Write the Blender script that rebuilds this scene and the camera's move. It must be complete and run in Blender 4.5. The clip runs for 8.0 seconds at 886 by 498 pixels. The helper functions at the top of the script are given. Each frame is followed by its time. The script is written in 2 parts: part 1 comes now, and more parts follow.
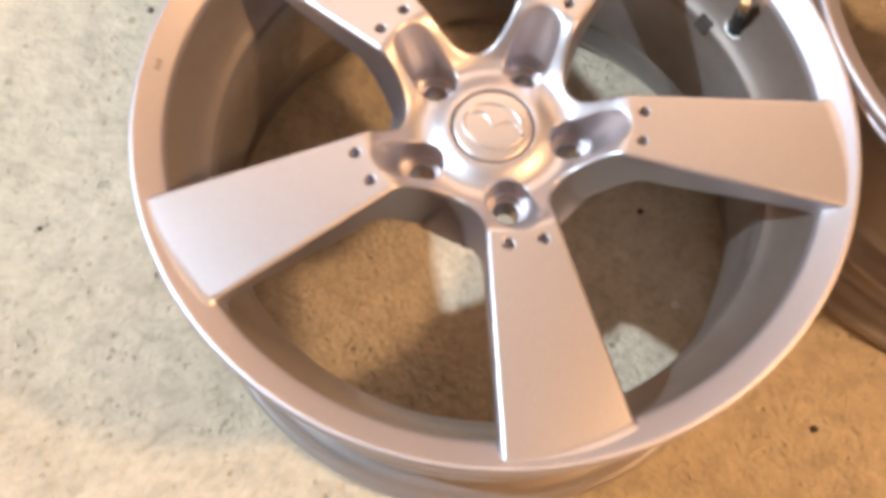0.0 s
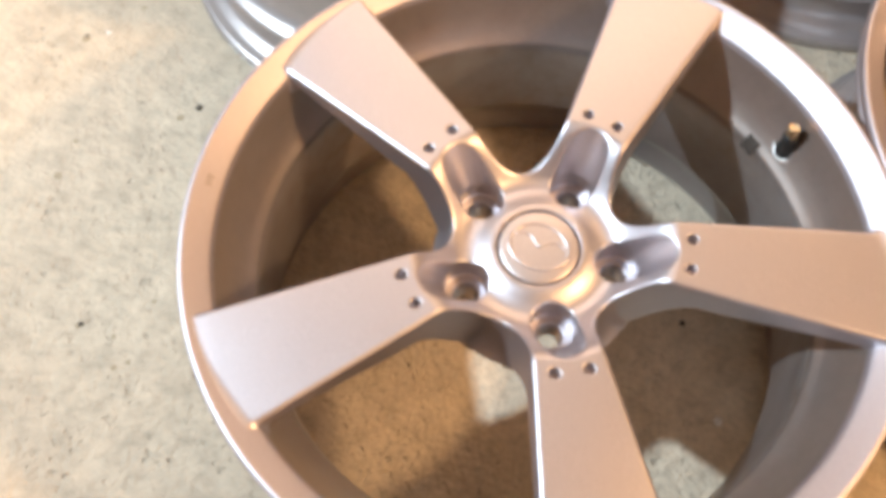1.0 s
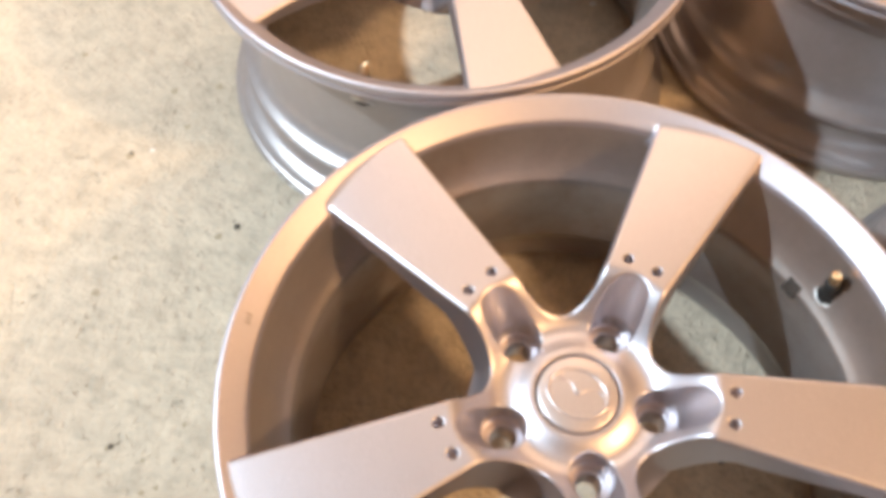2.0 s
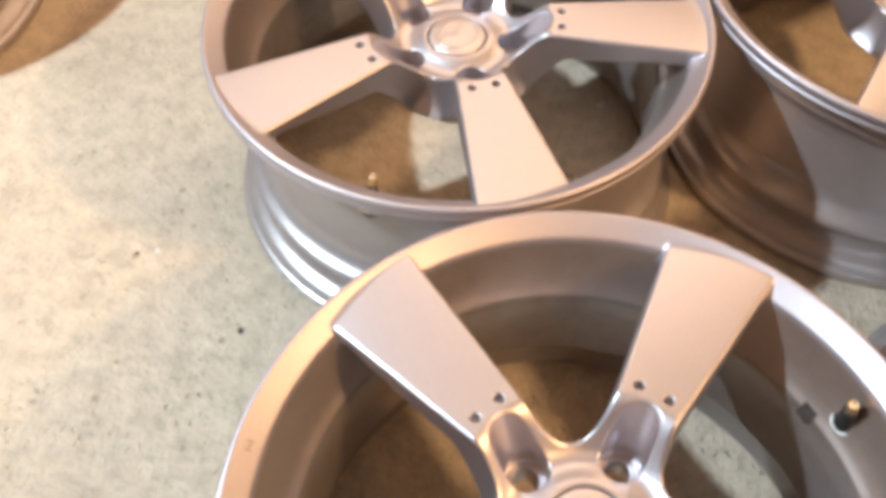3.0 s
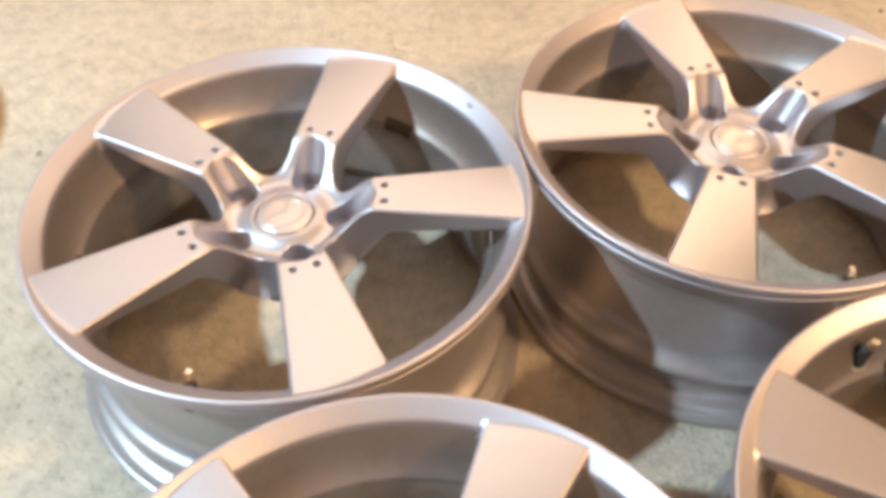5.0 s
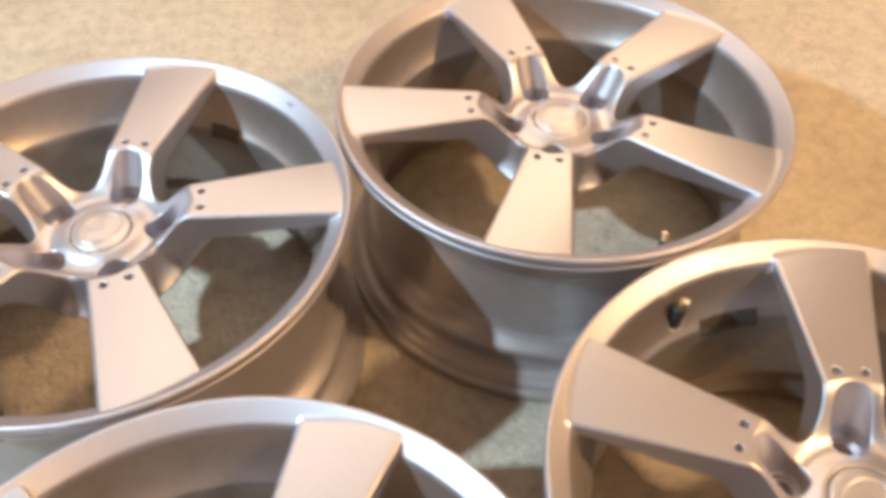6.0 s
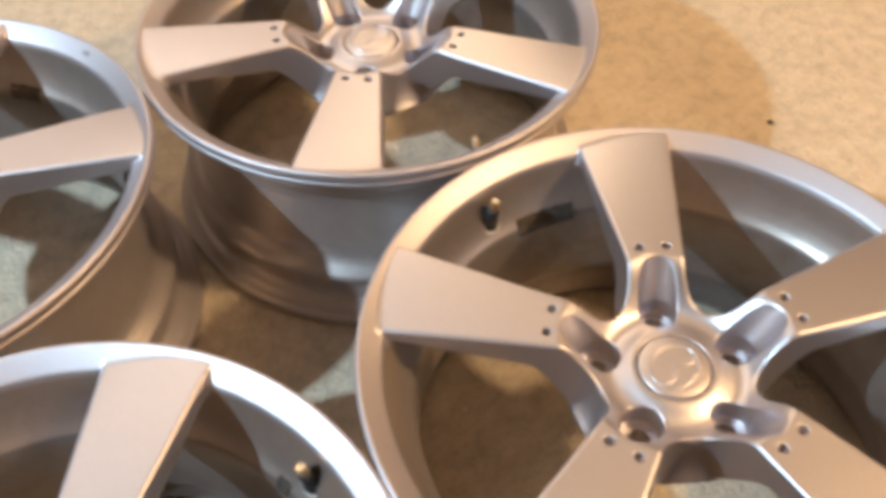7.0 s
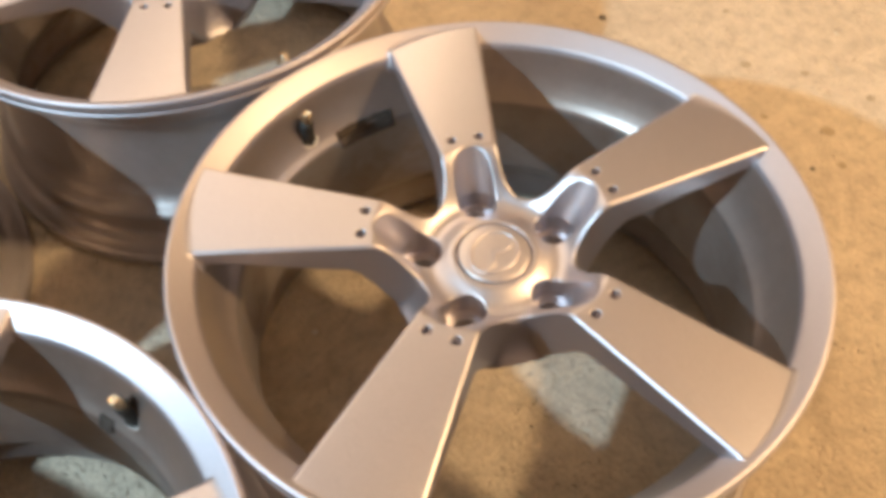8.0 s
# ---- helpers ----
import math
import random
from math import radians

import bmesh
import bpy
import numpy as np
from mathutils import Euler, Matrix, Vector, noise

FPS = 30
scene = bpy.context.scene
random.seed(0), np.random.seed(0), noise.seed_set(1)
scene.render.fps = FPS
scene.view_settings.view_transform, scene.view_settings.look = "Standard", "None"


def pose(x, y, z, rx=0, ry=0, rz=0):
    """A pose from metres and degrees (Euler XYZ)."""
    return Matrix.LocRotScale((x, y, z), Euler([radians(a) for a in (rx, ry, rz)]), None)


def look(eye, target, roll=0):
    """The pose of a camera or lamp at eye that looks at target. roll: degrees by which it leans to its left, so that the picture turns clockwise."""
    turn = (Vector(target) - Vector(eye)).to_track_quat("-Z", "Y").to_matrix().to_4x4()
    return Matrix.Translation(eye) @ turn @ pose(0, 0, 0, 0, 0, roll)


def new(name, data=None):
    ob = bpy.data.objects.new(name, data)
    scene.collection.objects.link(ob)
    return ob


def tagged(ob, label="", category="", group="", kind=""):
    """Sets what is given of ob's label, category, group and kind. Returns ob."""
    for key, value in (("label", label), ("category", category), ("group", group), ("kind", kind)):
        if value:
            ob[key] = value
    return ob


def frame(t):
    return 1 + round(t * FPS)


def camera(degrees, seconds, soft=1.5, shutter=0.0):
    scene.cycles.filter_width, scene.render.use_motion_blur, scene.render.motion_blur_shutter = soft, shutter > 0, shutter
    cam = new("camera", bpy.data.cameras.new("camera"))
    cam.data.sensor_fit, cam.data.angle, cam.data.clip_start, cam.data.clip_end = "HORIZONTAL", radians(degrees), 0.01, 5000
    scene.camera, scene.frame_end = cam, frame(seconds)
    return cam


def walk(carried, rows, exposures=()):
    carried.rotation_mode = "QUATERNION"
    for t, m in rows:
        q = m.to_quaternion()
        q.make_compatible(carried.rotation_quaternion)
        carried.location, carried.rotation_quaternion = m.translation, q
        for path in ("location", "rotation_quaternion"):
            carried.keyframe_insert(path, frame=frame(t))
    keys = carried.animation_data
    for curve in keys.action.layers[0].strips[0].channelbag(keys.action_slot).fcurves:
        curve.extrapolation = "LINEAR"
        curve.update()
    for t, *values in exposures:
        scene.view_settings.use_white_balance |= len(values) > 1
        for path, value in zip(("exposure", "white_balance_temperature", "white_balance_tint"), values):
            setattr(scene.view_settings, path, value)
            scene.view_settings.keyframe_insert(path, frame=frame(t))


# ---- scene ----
# Camera and its walk: a hand-held move over alloy wheels on a concrete floor.
cam = camera(53.4, 8.0, soft=4.8, shutter=0.4)
PATH = [
    (0.0, -0.0637, -0.3108, 0.7436, 21.84, -1.07, -3.30),
    (0.5, -0.0702, -0.2900, 0.7506, 23.40, -0.73, -2.39),
    (1.0, -0.0758, -0.2703, 0.7572, 25.72, -0.21, -1.24),
    (1.5, -0.0828, -0.2493, 0.7672, 28.49, 0.31, -0.22),
    (3.0, -0.0888, -0.1902, 0.7898, 35.23, 0.47, 1.18),
    (3.5, -0.0764, -0.1644, 0.7974, 37.55, 0.62, 1.03),
    (4.0, -0.0595, -0.1496, 0.8069, 40.14, 0.50, -0.04),
    (5.5, 0.0572, -0.1520, 0.8202, 43.37, -0.24, -8.19),
    (6.0, 0.1054, -0.1706, 0.8076, 43.42, -0.16, -12.03),
    (6.5, 0.1527, -0.1974, 0.7900, 42.67, 0.17, -16.63),
    (7.0, 0.1870, -0.2206, 0.7735, 41.09, 0.44, -20.83),
    (7.5, 0.2209, -0.2503, 0.7567, 39.51, 0.37, -25.29),
    (8.0, 0.2501, -0.2750, 0.7386, 37.99, 0.77, -29.75),
]
walk(cam, [(t, pose(x, y, z, rx, ry, rz)) for t, x, y, z, rx, ry, rz in PATH],
     exposures=[(0.0, 0.12, 6350, 11), (1.5, 0.13, 6350, 11), (3.5, 0.04, 6300, 11), (5.5, 0.18, 5700, 2), (6.5, 0.03, 5700, 2), (8.0, -0.06, 5700, 1)])

# ---- light: a cool fluorescent work lamp, warm tungsten lamps and an added overhead fill, in a closed garage ----
world = bpy.data.worlds.new("garage_air")
world.use_nodes = True
world.node_tree.nodes["Background"].inputs[0].default_value = (0.0, 0.0, 0.0, 1)
scene.world = world


def area_lamp(name, at, target, size, watts, colour):
    data = bpy.data.lights.new(name, "AREA")
    data.shape, data.size, data.energy, data.color = "DISK", size, watts, colour
    ob = new(name, data)
    ob.matrix_world = look(at, target)
    return ob


def bulb(name, at, radius, watts, colour):
    data = bpy.data.lights.new(name, "POINT")
    data.shadow_soft_size, data.energy, data.color = radius, watts, colour
    ob = new(name, data)
    ob.matrix_world = Matrix.Translation(at)
    return ob


area_lamp("fluorescent_light", (-1.523, 0.108, 1.737), (0.1, 0.3, 0.1), 0.08, 60, (0.77, 0.92, 1.0))
bulb("tungsten_light", (2.05, -0.80, 2.10), 0.10, 240, (1.0, 0.615, 0.29))
bulb("tungsten_bulb_light", (1.30, 2.35, 1.95), 0.12, 40, (1.0, 0.64, 0.35))
# added warm fill, no known lamp: brightens the far floor and spoke faces
area_lamp("overhead_fill", (-0.1, 2.42, 2.44), (-0.1, 2.42, 0.0), 2.3, 38, (1.0, 0.71, 0.49))


# ---- materials ----
def material(name):
    m = bpy.data.materials.new(name)
    m.use_nodes = True
    nt = m.node_tree
    return m, nt, nt.nodes["Principled BSDF"]


def noise_tex(nt, scale, detail=4.0, rough=0.55, vector=None):
    n = nt.nodes.new("ShaderNodeTexNoise")
    n.inputs["Scale"].default_value, n.inputs["Detail"].default_value, n.inputs["Roughness"].default_value = scale, detail, rough
    if vector is not None:
        nt.links.new(vector, n.inputs["Vector"])
    return n.outputs["Fac"]


def ramp(nt, fac, *stops):
    r = nt.nodes.new("ShaderNodeValToRGB")
    els = r.color_ramp.elements
    while len(els) < len(stops):
        els.new(0.5)
    for e, (p, c) in zip(els, stops):
        e.position, e.color = p, (*c, 1)
    nt.links.new(fac, r.inputs["Fac"])
    return r.outputs["Color"]


def grey(v):
    return (v, v, v)


def mix(nt, fac, a, b, kind="MIX"):
    m = nt.nodes.new("ShaderNodeMix")
    m.data_type, m.blend_type = "RGBA", kind
    if isinstance(fac, float):
        m.inputs[0].default_value = fac
    else:
        nt.links.new(fac, m.inputs[0])
    nt.links.new(a, m.inputs[6])
    nt.links.new(b, m.inputs[7])
    return m.outputs[2]


def bump(nt, bsdf, height, strength, distance):
    b = nt.nodes.new("ShaderNodeBump")
    b.inputs["Strength"].default_value, b.inputs["Distance"].default_value = strength, distance
    nt.links.new(height, b.inputs["Height"])
    nt.links.new(b.outputs["Normal"], bsdf.inputs["Normal"])


def coords(nt):
    return nt.nodes.new("ShaderNodeTexCoord").outputs["Object"]


def silver_paint(name, colour, roughness, metal=0.96, coat=0.15, dust_shade=0.0):
    m, nt, p = material(name)
    c = coords(nt)
    cloud = noise_tex(nt, 14, 3, 0.5, c)
    flake = noise_tex(nt, 900, 2, 0.5, c)
    tone = mix(nt, 1.0, ramp(nt, cloud, (0.3, tuple(v * 0.985 for v in colour)), (0.7, colour)),
               ramp(nt, flake, (0.3, grey(0.88)), (0.7, grey(1.0))), "MULTIPLY")
    if dust_shade:
        # brown patches and streaks: brake dust, with the barrel's brown shade put in
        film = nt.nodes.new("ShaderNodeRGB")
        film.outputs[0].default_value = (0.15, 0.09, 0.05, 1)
        patch = mix(nt, 1.0, ramp(nt, noise_tex(nt, 7, 5, 0.65, c), (0.38, grey(0.15)), (0.68, grey(dust_shade))),
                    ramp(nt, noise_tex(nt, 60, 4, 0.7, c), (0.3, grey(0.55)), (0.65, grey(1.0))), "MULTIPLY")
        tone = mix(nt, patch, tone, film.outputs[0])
    nt.links.new(tone, p.inputs["Base Color"])
    nt.links.new(ramp(nt, noise_tex(nt, 40, 4, 0.6, c), (0.3, grey(roughness - 0.008)), (0.7, grey(roughness + 0.012))), p.inputs["Roughness"])
    p.inputs["Metallic"].default_value = metal
    p.inputs["Coat Weight"].default_value = coat
    p.inputs["Coat Roughness"].default_value = 0.3
    bump(nt, p, flake, 0.06, 0.0006)
    return m


def concrete():
    m, nt, p = material("worn_concrete")
    c = coords(nt)
    cloud = ramp(nt, noise_tex(nt, 3.2, 5, 0.6, c), (0.28, (0.48, 0.40, 0.305)), (0.5, (0.60, 0.508, 0.39)), (0.72, (0.64, 0.55, 0.425)))
    mott = ramp(nt, noise_tex(nt, 42, 5, 0.62, c), (0.34, grey(0.81)), (0.5, grey(0.98)), (0.66, grey(1.08)))
    grain = ramp(nt, noise_tex(nt, 170, 4, 0.7, c), (0.30, grey(0.80)), (0.45, grey(0.97)), (0.70, grey(1.10)))
    col = mix(nt, 1.0, mix(nt, 1.0, cloud, mott, "MULTIPLY"), grain, "MULTIPLY")
    v = nt.nodes.new("ShaderNodeTexVoronoi")
    v.inputs["Scale"].default_value = 120
    v.inputs["Randomness"].default_value = 1.0
    warp = nt.nodes.new("ShaderNodeVectorMath")
    warp.operation = "MULTIPLY_ADD"
    wobble = nt.nodes.new("ShaderNodeTexNoise")
    wobble.inputs["Scale"].default_value = 90
    nt.links.new(c, wobble.inputs["Vector"])
    nt.links.new(wobble.outputs["Color"], warp.inputs[0])
    warp.inputs[1].default_value = (0.012, 0.012, 0.0)
    nt.links.new(c, warp.inputs[2])
    nt.links.new(warp.outputs[0], v.inputs["Vector"])
    sparse = ramp(nt, noise_tex(nt, 24, 3, 0.6, c), (0.44, grey(0.0)), (0.60, grey(1.0)))
    pit = mix(nt, 1.0, ramp(nt, v.outputs["Distance"], (0.08, grey(0.5)), (0.22, grey(0.0))), sparse, "MULTIPLY")
    dark = nt.nodes.new("ShaderNodeRGB")
    dark.outputs[0].default_value = (0.28, 0.25, 0.20, 1)
    col = mix(nt, pit, col, dark.outputs[0])
    nt.links.new(col, p.inputs["Base Color"])
    nt.links.new(ramp(nt, noise_tex(nt, 9, 4, 0.6, c), (0.3, grey(0.62)), (0.7, grey(0.85))), p.inputs["Roughness"])
    pores = mix(nt, sparse, ramp(nt, v.outputs["Distance"], (0.0, grey(1.0)), (1.0, grey(1.0))),
                ramp(nt, v.outputs["Distance"], (0.08, grey(0.0)), (0.34, grey(1.0))))
    relief = mix(nt, 0.5, mix(nt, 0.4, ramp(nt, noise_tex(nt, 210, 3, 0.65, c), (0.25, grey(0)), (0.75, grey(1))),
                              ramp(nt, noise_tex(nt, 90, 4, 0.55, c), (0.34, grey(0)), (0.66, grey(1)))), pores)
    bump(nt, p, relief, 0.85, 0.0062)
    return m


def plain(name, colour, roughness, metal=0.0, scale=60.0, spread=0.12):
    m, nt, p = material(name)
    c = coords(nt)
    nt.links.new(ramp(nt, noise_tex(nt, scale, 4, 0.6, c), (0.3, tuple(v * (1 - spread) for v in colour)), (0.7, tuple(min(1, v * (1 + spread)) for v in colour))), p.inputs["Base Color"])
    p.inputs["Roughness"].default_value, p.inputs["Metallic"].default_value = roughness, metal
    bump(nt, p, noise_tex(nt, scale * 5, 3, 0.6, c), 0.12, 0.001)
    return m


LIP = silver_paint("silver_lip_paint", (0.62, 0.584, 0.63), 0.53)
SILVER = silver_paint("silver_wheel_paint", (0.635, 0.605, 0.648), 0.44)
# darker copy of the silver: shade under the spokes is put into its colour
SHADED_BARREL = silver_paint("shaded_barrel_paint", (0.38, 0.36, 0.365), 0.40, 0.68, 0.2, 0.75)
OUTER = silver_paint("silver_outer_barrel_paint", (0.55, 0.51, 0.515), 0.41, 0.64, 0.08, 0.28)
# its brown cast stands for warm light bounced inside the rim
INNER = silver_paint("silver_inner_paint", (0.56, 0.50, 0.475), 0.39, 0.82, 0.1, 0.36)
CAP = silver_paint("satin_cap_paint", (0.64, 0.585, 0.585), 0.43, 0.80, 0.2)
CONCRETE = concrete()
PLASTER = plain("painted_plaster", (0.13, 0.08, 0.045), 0.8, 0, 6, 0.05)
WHITEWASH = plain("white_ceiling_paint", (0.34, 0.28, 0.22), 0.85, 0, 6, 0.05)
RUBBER = plain("black_rubber", (0.025, 0.024, 0.024), 0.55)
BRASS = plain("valve_brass", (0.72, 0.57, 0.38), 0.36, 1.0)
RESIDUE = plain("dried_adhesive", (0.055, 0.042, 0.034), 0.75, 0, 120, 0.4)
CHIP = plain("pale_chip", (0.72, 0.71, 0.68), 0.6)
BARE = plain("bare_aluminium", (0.82, 0.81, 0.80), 0.4, 0.6)
DIRT = plain("floor_dirt", (0.40, 0.32, 0.22), 0.9)
GRIT = plain("dark_grit", (0.07, 0.055, 0.045), 0.8)


# ---- mesh helpers ----
def part(name, bm, mat, parent, label=""):
    me = bpy.data.meshes.new(name)
    bm.to_mesh(me)
    bm.free()
    me.materials.append(mat)
    ob = new(name, me)
    ob.parent = parent
    return tagged(ob, label) if label else ob


def lathe(profile, steps, closed=False):
    """A turned body round z, from (radius, height) pairs."""
    bm = bmesh.new()
    rings = []
    for r, z in profile:
        rings.append([bm.verts.new((r * math.cos(2 * math.pi * i / steps), r * math.sin(2 * math.pi * i / steps), z)) for i in range(steps)])
    pairs = list(zip(rings, rings[1:])) + ([(rings[-1], rings[0])] if closed else [])
    for a, b in pairs:
        for i in range(steps):
            j = (i + 1) % steps
            bm.faces.new((a[i], a[j], b[j], b[i]))
    if not closed:
        for ring in (rings[0], rings[-1]):
            bm.faces.new(ring)
    bmesh.ops.recalc_face_normals(bm, faces=bm.faces)
    for f in bm.faces:
        f.smooth = True
    return bm


def rounded(points, times=2):
    """Cuts the corners of a closed outline, so that its edges are rounded."""
    for _ in range(times):
        out = []
        for i, p in enumerate(points):
            q = points[(i + 1) % len(points)]
            d = math.dist(p, q)
            k = min(0.25, 0.0016 / d) if d > 1e-6 else 0.25
            out += [tuple(a + (b - a) * k for a, b in zip(p, q)), tuple(a + (b - a) * (1 - k) for a, b in zip(p, q))]
        points = out
    return points


# ---- the room ----
def slab(name, lo, hi, mat, label, category):
    bm = bmesh.new()
    bmesh.ops.create_cube(bm, size=1)
    for v in bm.verts:
        v.co = Vector([l + (h - l) * (c + 0.5) for l, h, c in zip(lo, hi, v.co)])
    ob = part(name, bm, mat, None)
    return tagged(ob, label, category, kind="structure")


slab("floor", (-3.2, -2.6, -0.12), (3.2, 3.6, 0.0), CONCRETE, "worn cream grey concrete floor with pits and speckles", "floor")
# ceiling and walls stay out of view; added to tint the bounced light
slab("ceiling", (-3.2, -2.6, 2.5), (3.2, 3.6, 2.6), WHITEWASH, "plain tan ceiling, unseen, added for bounce light", "ceiling")
slab("wall_west", (-3.3, -2.7, -0.12), (-3.2, 3.7, 2.6), PLASTER, "plain brown wall, unseen, added for warm bounce light", "wall")
slab("wall_east", (3.2, -2.7, -0.12), (3.3, 3.7, 2.6), PLASTER, "plain brown wall, unseen, added for warm bounce light", "wall")
slab("wall_south", (-3.2, -2.7, -0.12), (3.2, -2.6, 2.6), PLASTER, "plain brown wall, unseen, added for warm bounce light", "wall")
slab("wall_north", (-3.2, 3.6, -0.12), (3.2, 3.7, 2.6), PLASTER, "plain brown wall, unseen, added for warm bounce light", "wall")


# ---- the alloy wheel ----
SECTOR = math.radians(72)


def smax(a, b, k):
    h = np.clip(0.5 + 0.5 * (a - b) / k, 0, 1)
    return b + (a - b) * h + k * h * (1 - h)


def round_min(a, b, r):
    return np.maximum(r, np.minimum(a, b)) - np.hypot(np.maximum(r - a, 0), np.maximum(r - b, 0))


def round_max(a, b, r):
    return np.minimum(-r, np.maximum(a, b)) + np.hypot(np.maximum(a + r, 0), np.maximum(b + r, 0))


def smooth(lo, hi, v):
    s = np.clip((v - lo) / (hi - lo), 0, 1)
    return s * s * (3 - 2 * s)


def half_width(x):
    return 0.0253 + 0.128 * (x - 0.1)


OUTSIDE = [(0.2400, 0.0), (0.2448, 0.0010), (0.2464, 0.0040), (0.2464, 0.0105), (0.2450, 0.0132), (0.2405, 0.0150), (0.2390, 0.0180), (0.2340, 0.0225), (0.2250, 0.0260),
           (0.2216, 0.0310), (0.2214, 0.0475), (0.2240, 0.0512), (0.2288, 0.0552), (0.2297, 0.0592), (0.2276, 0.0635), (0.2180, 0.0690), (0.2120, 0.0760), (0.2090, 0.0860),
           (0.2080, 0.1200), (0.2075, 0.1500), (0.2095, 0.1640),
           (0.2180, 0.1800), (0.2272, 0.1860), (0.2286, 0.2060), (0.2310, 0.2100), (0.2420, 0.2110), (0.2453, 0.2125), (0.2457, 0.2155), (0.2440, 0.2172),
           (0.2440, 0.2190), (0.2462, 0.2205), (0.2466, 0.2255), (0.2453, 0.2283), (0.2430, 0.2288)]
INSIDE = [(0.2415, 0.2280), (0.2270, 0.2178), (0.2258, 0.2160), (0.2240, 0.2100), (0.2218, 0.2010), (0.2188, 0.1910), (0.2150, 0.1815), (0.2105, 0.1730), (0.2068, 0.1680), (0.2052, 0.1660), (0.2030, 0.1600),
          (0.2018, 0.1450), (0.2018, 0.0820), (0.2060, 0.0720), (0.2150, 0.0620), (0.2165, 0.0480), (0.2165, 0.0260), (0.2250, 0.0100), (0.2360, 0.0030)]


def rim_bore(z):
    """Radius of the rim's inner wall at height z."""
    return np.interp(z, [p[1] for p in INSIDE[::-1]], [p[0] for p in INSIDE[::-1]])


def spoke_body(r, a, z):
    """Signed distance of the cast spider of spokes and hub; a is the angle from the spoke's middle line."""
    across = r * np.sin(a)
    a = np.abs(a)
    x, y = r * np.cos(a), r * np.sin(a)
    x2, y2 = r * np.cos(SECTOR - a), r * np.sin(SECTOR - a)
    # towards the rim the face is crowned and falls away to its anticlockwise edge
    fall = np.clip((across + 0.042) / 0.084, 0, 1.2) ** 1.7 - 0.308
    top = (0.1960 - 0.0065 * smooth(0.0315, 0.050, r) + 0.0337 * smooth(0.049, 0.094, r) + 0.0012 * smooth(0.1, 0.24, r)
           - 0.0056 * fall * np.clip((r - 0.092) / 0.138, 0, 1))
    draft = 0.07 * (top - z)
    # plan: the spoke's flank, blended into the next spoke's by a wide fillet round the window
    w1, w2 = half_width(x) + draft - y, half_width(x2) + draft - y2
    plan = round_max(w1, w2, 0.0600)
    plan = -plan
    under = 0.149 + 0.046 * smooth(0.066, 0.116, r) + 0.008 * smooth(0.12, 0.22, r) + 0.004 * (y / 0.04) ** 2 * smooth(0.09, 0.16, r)
    d = smax(plan, z - top, 0.0036)
    d = smax(d, under - z, 0.006)
    # the hub widens downwards like a bell
    bell = np.maximum(r - 0.0600 - 0.0190 * np.clip((0.194 - z) / 0.040, 0, 1) ** 2, 0.1540 - z)
    d = round_min(d, np.maximum(bell, z - 0.188) * 0.8, 0.005)
    # the bolt pocket: an upright counterbore that opens into a slanting trough
    trough = 0.0757 - (0.2220 - z) / 1.9
    cx = np.clip(x, 0.0572, np.maximum(0.0572, trough))
    pocket = (np.hypot(x - cx, y) - 0.0158) * np.where(x > 0.0600, 0.9, 1.0)
    pocket = smax(pocket, 0.1695 - z, 0.0015)
    d = smax(d, -pocket, 0.0020)
    # the bolt hole in its flat floor
    rb = np.hypot(x - 0.05715, y)
    seat = np.maximum(rb - 0.0080 - np.clip(z - 0.1640, 0, 0.0055) * 0.24, z - 0.178)
    d = smax(d, -seat, 0.0010)
    # two blind holes in the spoke's face
    pin = smax(np.hypot(x - 0.1010, y - 0.0113) - 0.0036, 0.212 - z, 0.001)
    d = smax(d, -pin, 0.0012)
    # bore under the cap
    d = smax(d, 0.0300 - r, 0.0012)
    # cast fillets where the spoke runs into the rim; its root stays within the rim's metal
    wall = (rim_bore(z) + 0.0005 - r) * np.interp(z, [0.2160, 0.2180], [0.96, 0.60])
    fillet = (0.0048 + 0.0022 * np.clip(across / 0.02, -1, 1)) * np.interp(z, [0.207, 0.216], [1.2, 0.4])
    d = round_min(d, wall, fillet)
    d = np.maximum(np.maximum(d, plan - 0.0095), under - 0.010 - z)
    reach = np.interp(z, [0.14, 0.158, 0.176, 0.19, 0.2125, 0.2165, 0.23], [0.2035, 0.2045, 0.2140, 0.2205, 0.2260, 0.2415, 0.2415])
    return np.maximum(d, r - reach)


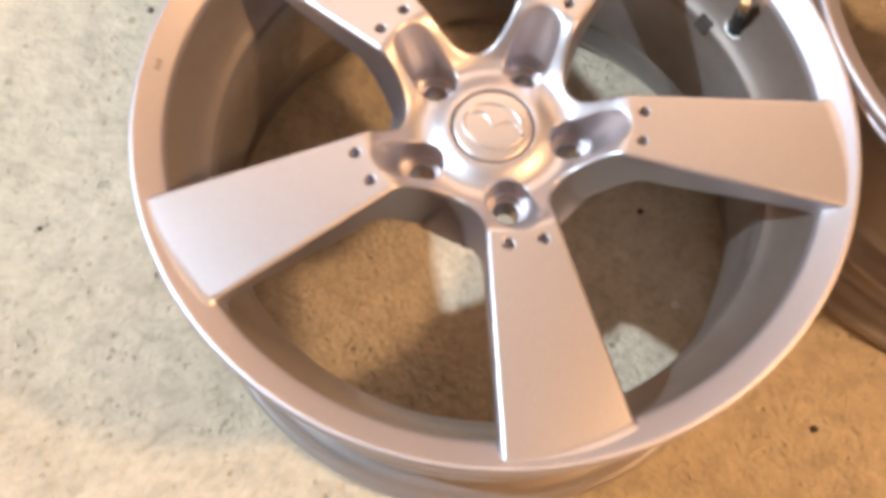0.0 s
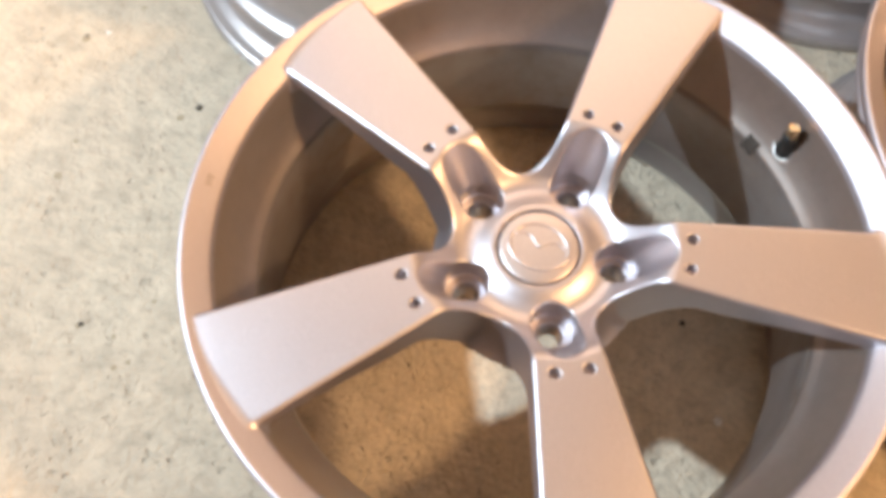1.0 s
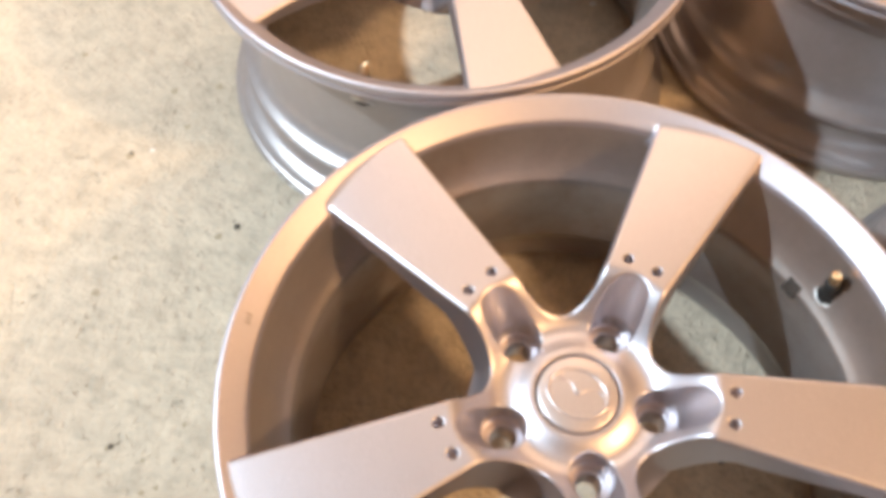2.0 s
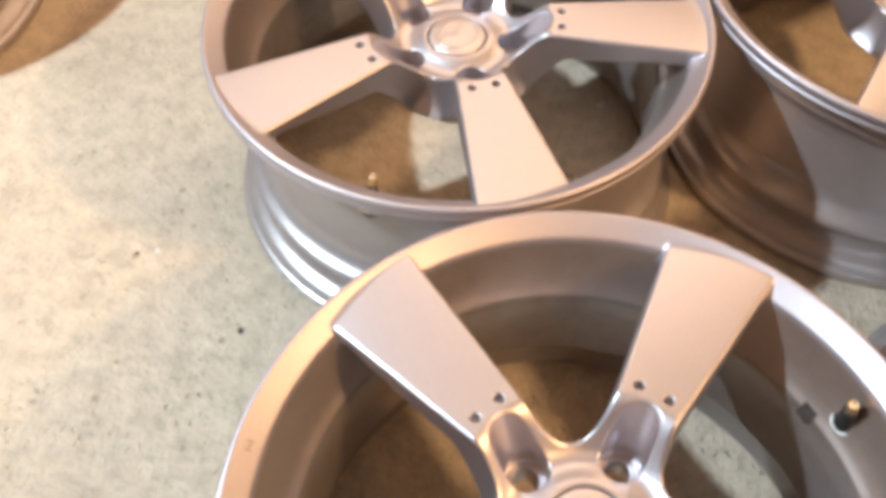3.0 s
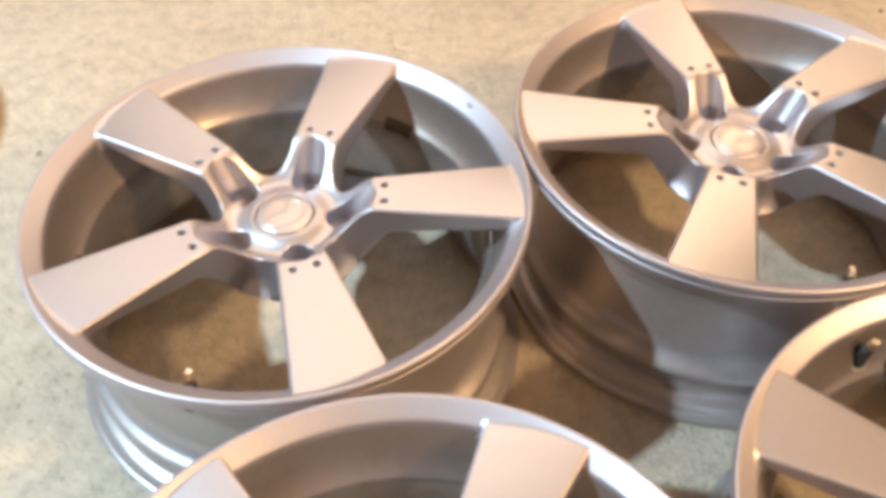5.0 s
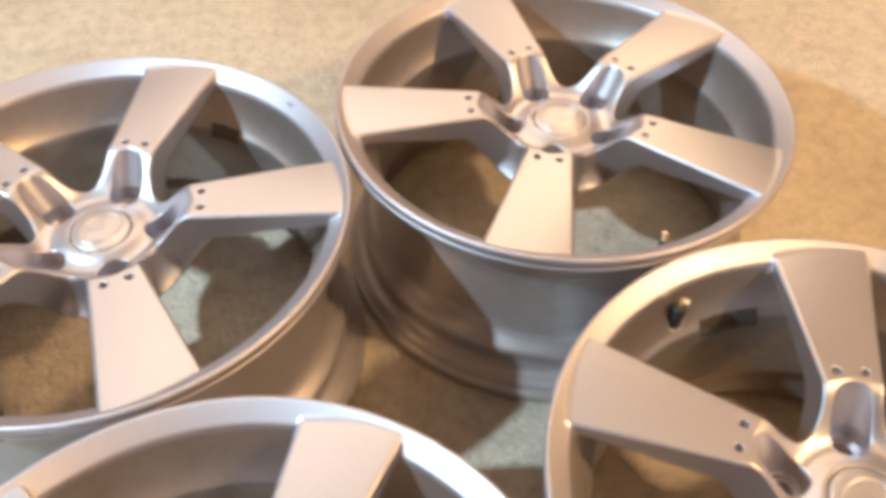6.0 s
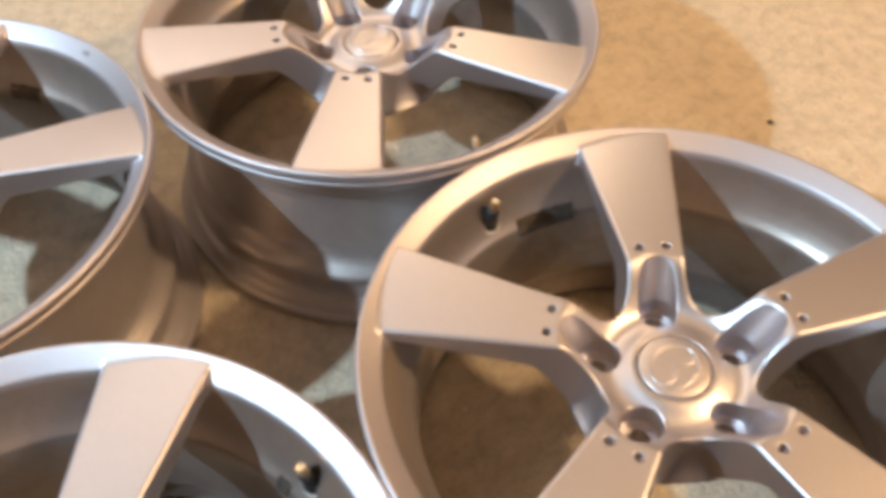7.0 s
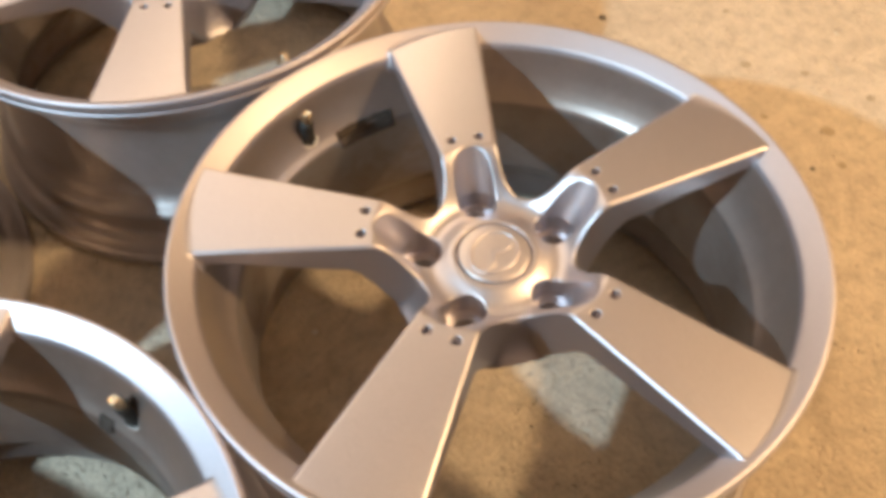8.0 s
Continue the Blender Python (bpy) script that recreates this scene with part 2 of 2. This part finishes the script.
def spoke_mesh():
    """The surface of one 72 degree sector, found on a cylinder grid; its normals follow the body, so that sectors join without a seam."""
    rs = np.concatenate([np.arange(0.027, 0.112, 0.0011), np.arange(0.112, 0.196, 0.0028), np.arange(0.196, 0.246, 0.0015)])
    zs = np.concatenate([np.arange(0.139, 0.165, 0.0024), np.arange(0.165, 0.2285, 0.00115)])
    n = 144
    angles = (np.arange(-1, n + 1) / n - 0.5) * SECTOR
    fold = (angles + SECTOR / 2) % SECTOR - SECTOR / 2
    R, A, Z = np.meshgrid(rs, fold, zs, indexing="ij")
    f = spoke_body(R, A, Z)
    inside = f < 0
    I, J, K = (s - 1 for s in f.shape)
    acc, cnt = np.zeros((I, J, K, 3)), np.zeros((I, J, K))
    g = [np.broadcast_to(v, f.shape) for v in (rs[:, None, None], angles[None, :, None], zs[None, None, :])]
    for axis in range(3):
        lo = [slice(None)] * 3
        hi = [slice(None)] * 3
        lo[axis], hi[axis] = slice(0, -1), slice(1, None)
        lo, hi = tuple(lo), tuple(hi)
        cross = inside[lo] != inside[hi]
        t = np.where(cross, f[lo] / np.where(cross, f[lo] - f[hi], 1), 0)
        pts = np.stack([c[lo] + (c[hi] - c[lo]) * t for c in g], -1) * cross[..., None]
        others = [b for b in range(3) if b != axis]
        for da in (0, 1):
            for db in (0, 1):
                cut = [slice(None)] * 3
                for b, s in zip(others, (da, db)):
                    cut[b] = slice(s, s + (I, J, K)[b])
                acc += pts[tuple(cut)]
                cnt += cross[tuple(cut)]
    used = cnt > 0
    index = np.full(used.shape, -1)
    index[used] = np.arange(used.sum())
    p = acc[used] / cnt[used][:, None]
    quads = []
    for axis in range(3):
        o1, o2 = [(1, 2), (2, 0), (0, 1)][axis]
        lo = [slice(None)] * 3
        hi = [slice(None)] * 3
        lo[axis], hi[axis] = slice(0, -1), slice(1, None)
        cross = inside[tuple(lo)] != inside[tuple(hi)]
        idx = np.argwhere(cross)
        ok = (idx[:, o1] >= 1) & (idx[:, o1] < (I, J, K)[o1]) & (idx[:, o2] >= 1) & (idx[:, o2] < (I, J, K)[o2]) & (idx[:, 1] >= 1)
        if axis == 1:
            ok &= idx[:, 1] <= n
        idx = idx[ok]
        corner = []
        for s1, s2 in ((0, 0), (-1, 0), (-1, -1), (0, -1)):
            c = idx.copy()
            c[:, o1] += s1
            c[:, o2] += s2
            corner.append(index[tuple(c.T)])
        q = np.stack(corner, 1)
        flip = inside[tuple(idx.T)]
        q[~flip] = q[~flip][:, ::-1]
        quads.append(q)
    q = np.concatenate(quads)
    q = q[(q >= 0).all(1)]
    keep, q = np.unique(q, return_inverse=True)
    q = q.reshape(-1, 4)
    p = p[keep]
    xyz = np.stack([p[:, 0] * np.cos(p[:, 1]), p[:, 0] * np.sin(p[:, 1]), p[:, 2]], 1)

    def field(v):
        a = (np.arctan2(v[:, 1], v[:, 0]) + SECTOR / 2) % SECTOR - SECTOR / 2
        return spoke_body(np.hypot(v[:, 0], v[:, 1]), a, v[:, 2])

    step = 0.0007
    for _ in range(2):
        d = field(xyz)
        grad = np.stack([field(xyz + step * e) - field(xyz - step * e) for e in np.eye(3)], 1) / (2 * step)
        length = np.linalg.norm(grad, axis=1, keepdims=True)
        grad /= np.maximum(length, 1e-6)
        xyz = xyz - grad * np.clip(d / np.maximum(length[:, 0], 0.3), -0.0004, 0.0004)[:, None]
    me = bpy.data.meshes.new("spoke")
    me.from_pydata(xyz.tolist(), [], q.tolist())
    me.polygons.foreach_set("use_smooth", [True] * len(q))
    me.normals_split_custom_set_from_vertices([Vector(v) for v in grad])
    me.materials.append(SILVER)
    me.validate()
    return me


def turned(points, at, lean, name, mat, parent, steps=20, label=""):
    bm = lathe(points, steps)
    bm.transform(Matrix.Translation(at) @ lean)
    return part(name, bm, mat, parent, label)


def emblem_mesh():
    """A plain raised mark: an oval ring and two curved strokes that meet in the middle."""
    bm = bmesh.new()

    def stroke(path, width, z=0.0, height=0.0015):
        rows = []
        for i, (x, y) in enumerate(path):
            a, b = path[max(i - 1, 0)], path[min(i + 1, len(path) - 1)]
            d = Vector((b[0] - a[0], b[1] - a[1], 0)).normalized()
            s = Vector((-d.y, d.x, 0)) * width / 2
            c = Vector((x, y, z))
            up = Vector((0, 0, height))
            rows.append([bm.verts.new(v) for v in (c - s, c - s * 0.6 + up, c + s * 0.6 + up, c + s)])
        for a, b in zip(rows, rows[1:]):
            for k in range(3):
                bm.faces.new((a[k], a[k + 1], b[k + 1], b[k]))
        bm.faces.new(rows[0])
        bm.faces.new(rows[-1][::-1])

    stroke([(0.0215 * math.cos(t / 60 * 2 * math.pi), 0.0175 * math.sin(t / 60 * 2 * math.pi)) for t in range(61)], 0.0034)
    for s in (-1, 1):
        stroke([(s * 0.0195 * (1 - t / 12), 0.006 * math.sin(t / 12 * 2.2) + 0.004 - 0.010 * (t / 12) ** 2) for t in range(13)], 0.0032)
    bmesh.ops.recalc_face_normals(bm, faces=bm.faces)
    for f in bm.faces:
        f.smooth = True
    return bm


SPOKE = spoke_mesh()


def strip_mesh(a0, a1, z0, z1):
    """A torn strip of dried adhesive on the barrel's inner wall."""
    rng = random.Random(int(a0 * 10))
    bm = bmesh.new()
    n = 14
    for lane in range(3):
        lo, hi = z0 + (z1 - z0) * lane / 3, z0 + (z1 - z0) * (lane + 0.82) / 3
        rows = []
        for i in range(n + 1):
            a = math.radians(a0 + (a1 - a0) * i / n)
            l, h = lo + rng.uniform(-1, 1) * 0.0006, hi + rng.uniform(-1, 1) * 0.0006
            rows.append([bm.verts.new((r * math.cos(a), r * math.sin(a), z)) for r, z in ((rim_bore(l) + 0.001, l), (rim_bore(l) - 0.002, l), (rim_bore(h) - 0.002, h), (rim_bore(h) + 0.001, h))])
        for p, q in zip(rows, rows[1:]):
            for k in range(4):
                bm.faces.new((p[k], p[(k + 1) % 4], q[(k + 1) % 4], q[k]))
        bm.faces.new(rows[0])
        bm.faces.new(rows[-1][::-1])
    bmesh.ops.recalc_face_normals(bm, faces=bm.faces)
    return bm


def alloy_wheel(x, y, turn, valve, strips, mark, label):
    wheel = new("alloy_wheel")
    wheel.matrix_world = pose(x, y, 0, 0, 0, turn)
    tagged(wheel, label, "car wheel", "alloy wheels on the floor")
    rim = part("rim", lathe(rounded(OUTSIDE + INSIDE), 224, True), SHADED_BARREL, wheel, "silver painted rim with stepped barrel")
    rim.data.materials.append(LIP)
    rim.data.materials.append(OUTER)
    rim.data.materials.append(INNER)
    # the lower bore keeps the paint with shade in its colour
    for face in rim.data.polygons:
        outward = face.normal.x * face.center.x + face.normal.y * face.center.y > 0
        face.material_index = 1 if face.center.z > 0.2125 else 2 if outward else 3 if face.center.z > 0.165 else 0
    for i in range(5):
        s = new("spoke", SPOKE)
        s.parent = wheel
        s.matrix_basis = pose(0, 0, 0, 0, 0, 72 * i)
    cap = part("center_cap", lathe([(0.0005, 0.176), (0.0302, 0.176), (0.0302, 0.1895), (0.0287, 0.1900), (0.0286, 0.1950), (0.0280, 0.1962), (0.0265, 0.1968), (0.0180, 0.1972),
                                    (0.0005, 0.1975)], 72), CAP, wheel, "satin silver cap")
    emblem = part("emblem", emblem_mesh(), CAP, cap)
    emblem.matrix_basis = pose(0, 0, 0.1968, 0, 0, mark)
    # the valve leans inwards from the barrel wall
    a = math.radians(valve)
    out = Vector((math.cos(a), math.sin(a), 0))
    base = out * 0.2175 + Vector((0, 0, 0.1815))
    axis = (-out * 0.22 + Vector((0, 0, 1))).normalized()
    lean = axis.to_track_quat("Z", "Y").to_matrix().to_4x4()
    collar = (-out * 0.75 + Vector((0, 0, 0.66))).normalized().to_track_quat("Z", "Y").to_matrix().to_4x4()
    stem = turned([(0.0086, -0.004), (0.0088, 0.001), (0.0074, 0.003), (0.0066, 0.008), (0.0060, 0.019), (0.0046, 0.023)], base - axis * 0.002, lean, "valve_stem", RUBBER, wheel, 20, "black rubber valve stem")
    turned([(0.0108, -0.006), (0.0112, 0.0008), (0.0102, 0.0022), (0.0084, 0.0012)], base - Vector((0, 0, 0.001)), collar, "valve_seat", BARE, wheel, 20, "bright bare metal ring")
    turned([(0.0040, 0.0), (0.0040, 0.004), (0.0045, 0.0045), (0.0045, 0.0060), (0.0039, 0.0066), (0.0039, 0.0120), (0.0032, 0.0130), (0.0024, 0.0130), (0.0021, 0.0115)],
           base + axis * 0.0200, lean, "valve_tip", BRASS, stem, 18, "bare brass valve tip")
    for s in strips:
        part("adhesive_residue", strip_mesh(*s), RESIDUE, wheel, "dark dried adhesive of a removed balance weight")
    return wheel


# angle of each wheel's first spoke, and the window that holds its valve
WHEEL_A = alloy_wheel(0.0, 0.0, -155.54, 179.5, [(183.5, 187.0, 0.160, 0.171)], 132, "silver five-spoke alloy wheel lying face up, touching its neighbours")
WHEEL_B = alloy_wheel(-0.0936, 0.4896, -147.50, 38.0, [(332, 342, 0.158, 0.172), (196, 206, 0.158, 0.172)], 190, "silver five-spoke alloy wheel lying face up on concrete")
alloy_wheel(0.3960, 0.5638, 173.14, 107.3, [], 20, "silver five-spoke alloy wheel with warm lamp glare on its spokes")
alloy_wheel(0.4866, 0.0731, 144.45, 324.0, [(301, 317, 0.158, 0.174)], 60, "silver five-spoke alloy wheel lying face up, valve at the rim")
alloy_wheel(-0.912, 0.774, 20, 100.0, [], 0, "silver alloy wheel lying apart from the others on concrete")


def scuffs(wheel, a0, a1, count):
    """Bright burrs of bare metal where the lower flange has scraped a kerb."""
    rng = random.Random(4)
    bm = bmesh.new()
    for _ in range(count):
        a = math.radians(rng.uniform(a0, a1))
        made = bmesh.ops.create_icosphere(bm, subdivisions=1, radius=rng.uniform(0.0009, 0.0022))["verts"]
        m = pose(0.2461 * math.cos(a), 0.2461 * math.sin(a), rng.uniform(0.004, 0.012), 0, 0, math.degrees(a)) @ Matrix.Diagonal((0.45, rng.uniform(0.8, 2.2), 0.8, 1))
        for v in made:
            v.co = m @ (v.co * rng.uniform(0.8, 1.2))
    part("scuff_marks", bm, BARE, wheel, "bright scraped metal on the lower flange")


scuffs(WHEEL_B, 6, 25, 60)


def stamp(wheel, angle):
    """Small cast marks on the sloping lip, too small to read: three plain bars."""
    bm = bmesh.new()
    slope = math.degrees(math.atan2(0.0102, 0.0145))
    for i, long in enumerate((0.0050, 0.0036, 0.0050)):
        a = math.radians(angle + (i - 1) * 0.75)
        made = bmesh.ops.create_cube(bm, size=1)["verts"]
        m = pose(0.2345 * math.cos(a), 0.2345 * math.sin(a), 0.2233, 0, 0, math.degrees(a)) @ pose(0, 0, 0, 0, -slope, 0) @ Matrix.Diagonal((long, 0.0012, 0.0009, 1))
        bmesh.ops.transform(bm, matrix=m, verts=made)
    part("stamped_mark", bm, SHADED_BARREL, wheel)


stamp(WHEEL_A, 324.8)
stamp(WHEEL_B, 179.4)


# ---- small things on the floor ----
def crumb(name, x, y, size, mat, label, flat=0.35, seed=1):
    rng = random.Random(seed)
    bm = bmesh.new()
    bmesh.ops.create_icosphere(bm, subdivisions=2, radius=size)
    for v in bm.verts:
        k = 1 + 0.35 * noise.noise(v.co * (1.3 / size) + Vector((seed * 3.1, 0, 0)))
        v.co = Vector((v.co.x * k * rng.uniform(0.95, 1.05), v.co.y * k, max(v.co.z * k * flat, -size * 0.12)))
    low = min(v.co.z for v in bm.verts)
    for v in bm.verts:
        v.co.z -= low
    ob = part(name, bm, mat, None)
    ob.matrix_world = pose(x, y, 0.0, 0, 0, seed * 47)
    return tagged(ob, label, "debris")


crumb("paint_chip", 0.0834, 0.5872, 0.0042, CHIP, "small white paint chip on the concrete", 0.3, 3)
crumb("grit_grain", -0.3135, 0.2609, 0.0035, GRIT, "dark grain of grit on the concrete floor", 0.5, 5)
crumb("grit_grain", 0.9047, 0.4625, 0.0048, GRIT, "dark grain of grit on the concrete floor", 0.5, 7)
crumb("grit_grain", 0.8648, 1.0983, 0.0045, GRIT, "dark grain of grit on the concrete floor", 0.5, 9)
crumb("paint_chip", 0.3657, 0.2040, 0.0028, CHIP, "small white paint chip on the concrete", 0.3, 11)
crumb("paint_chip", -0.4198, 0.3606, 0.0030, CHIP, "small white paint chip on the concrete", 0.3, 20)
crumb("paint_chip", 0.1711, -0.0780, 0.0040, CHIP, "small white paint chip on the concrete", 0.3, 21)
crumb("grit_grain", 0.1526, 0.0141, 0.0030, GRIT, "dark grain of grit on the concrete floor", 0.5, 22)
crumb("grit_grain", -0.4426, 0.3566, 0.0024, GRIT, "dark grain of grit on the concrete floor", 0.5, 23)
crumb("grit_grain", -0.4763, 0.8432, 0.0030, GRIT, "dark grain of grit on the concrete floor", 0.5, 24)
crumb("grit_grain", 0.9472, 0.1184, 0.0030, GRIT, "dark grain of grit on the concrete floor", 0.5, 25)
crumb("grit_grain", -0.3980, 0.0243, 0.0026, GRIT, "dark grain of grit on the concrete floor", 0.5, 26)
crumb("grit_grain", 0.2716, -0.1939, 0.0034, GRIT, "dark grain of grit on the concrete floor", 0.5, 27)
crumb("paint_chip", 1.1466, 0.2809, 0.0022, CHIP, "small white paint chip on the concrete", 0.3, 28)

def dirt_spot(x, y, size, seed):
    """A thin smear of dirt trodden into the concrete."""
    return crumb("dirt_spot", x, y, size, DIRT, "thin brown smear of dirt on the concrete floor", 0.05, seed)


dirt_spot(1.0044, 0.2938, 0.0065, 40)
dirt_spot(1.0569, 0.2440, 0.006, 41)
dirt_spot(1.0069, 0.1549, 0.008, 42)
dirt_spot(0.9802, 0.1060, 0.006, 43)
dirt_spot(0.9590, 0.2110, 0.005, 44)
dirt_spot(1.0555, 0.3901, 0.005, 45)
dirt_spot(1.0912, 0.1696, 0.006, 46)
dirt_spot(-0.4429, 0.3531, 0.005, 47)
dirt_spot(-0.3315, 0.2490, 0.004, 48)
dirt_spot(-0.4456, 0.1827, 0.004, 49)
dirt_spot(-0.4099, 0.4461, 0.004, 50)
dirt_spot(-0.3590, 0.4532, 0.0045, 51)
dirt_spot(-0.4339, 0.2228, 0.003, 52)
dirt_spot(-0.3864, 0.3941, 0.003, 53)
dirt_spot(-0.4755, 0.8384, 0.006, 54)
dirt_spot(-0.5942, 0.6447, 0.004, 55)
dirt_spot(-0.5264, 0.5027, 0.004, 56)
dirt_spot(-0.4005, 0.0227, 0.0028, 57)
dirt_spot(-0.3502, -0.0128, 0.0025, 58)
dirt_spot(-0.3622, -0.0176, 0.0028, 59)
dirt_spot(-0.3216, -0.1371, 0.0025, 60)
dirt_spot(-0.3339, 0.0455, 0.0025, 61)
dirt_spot(-0.3665, 0.0116, 0.0025, 62)
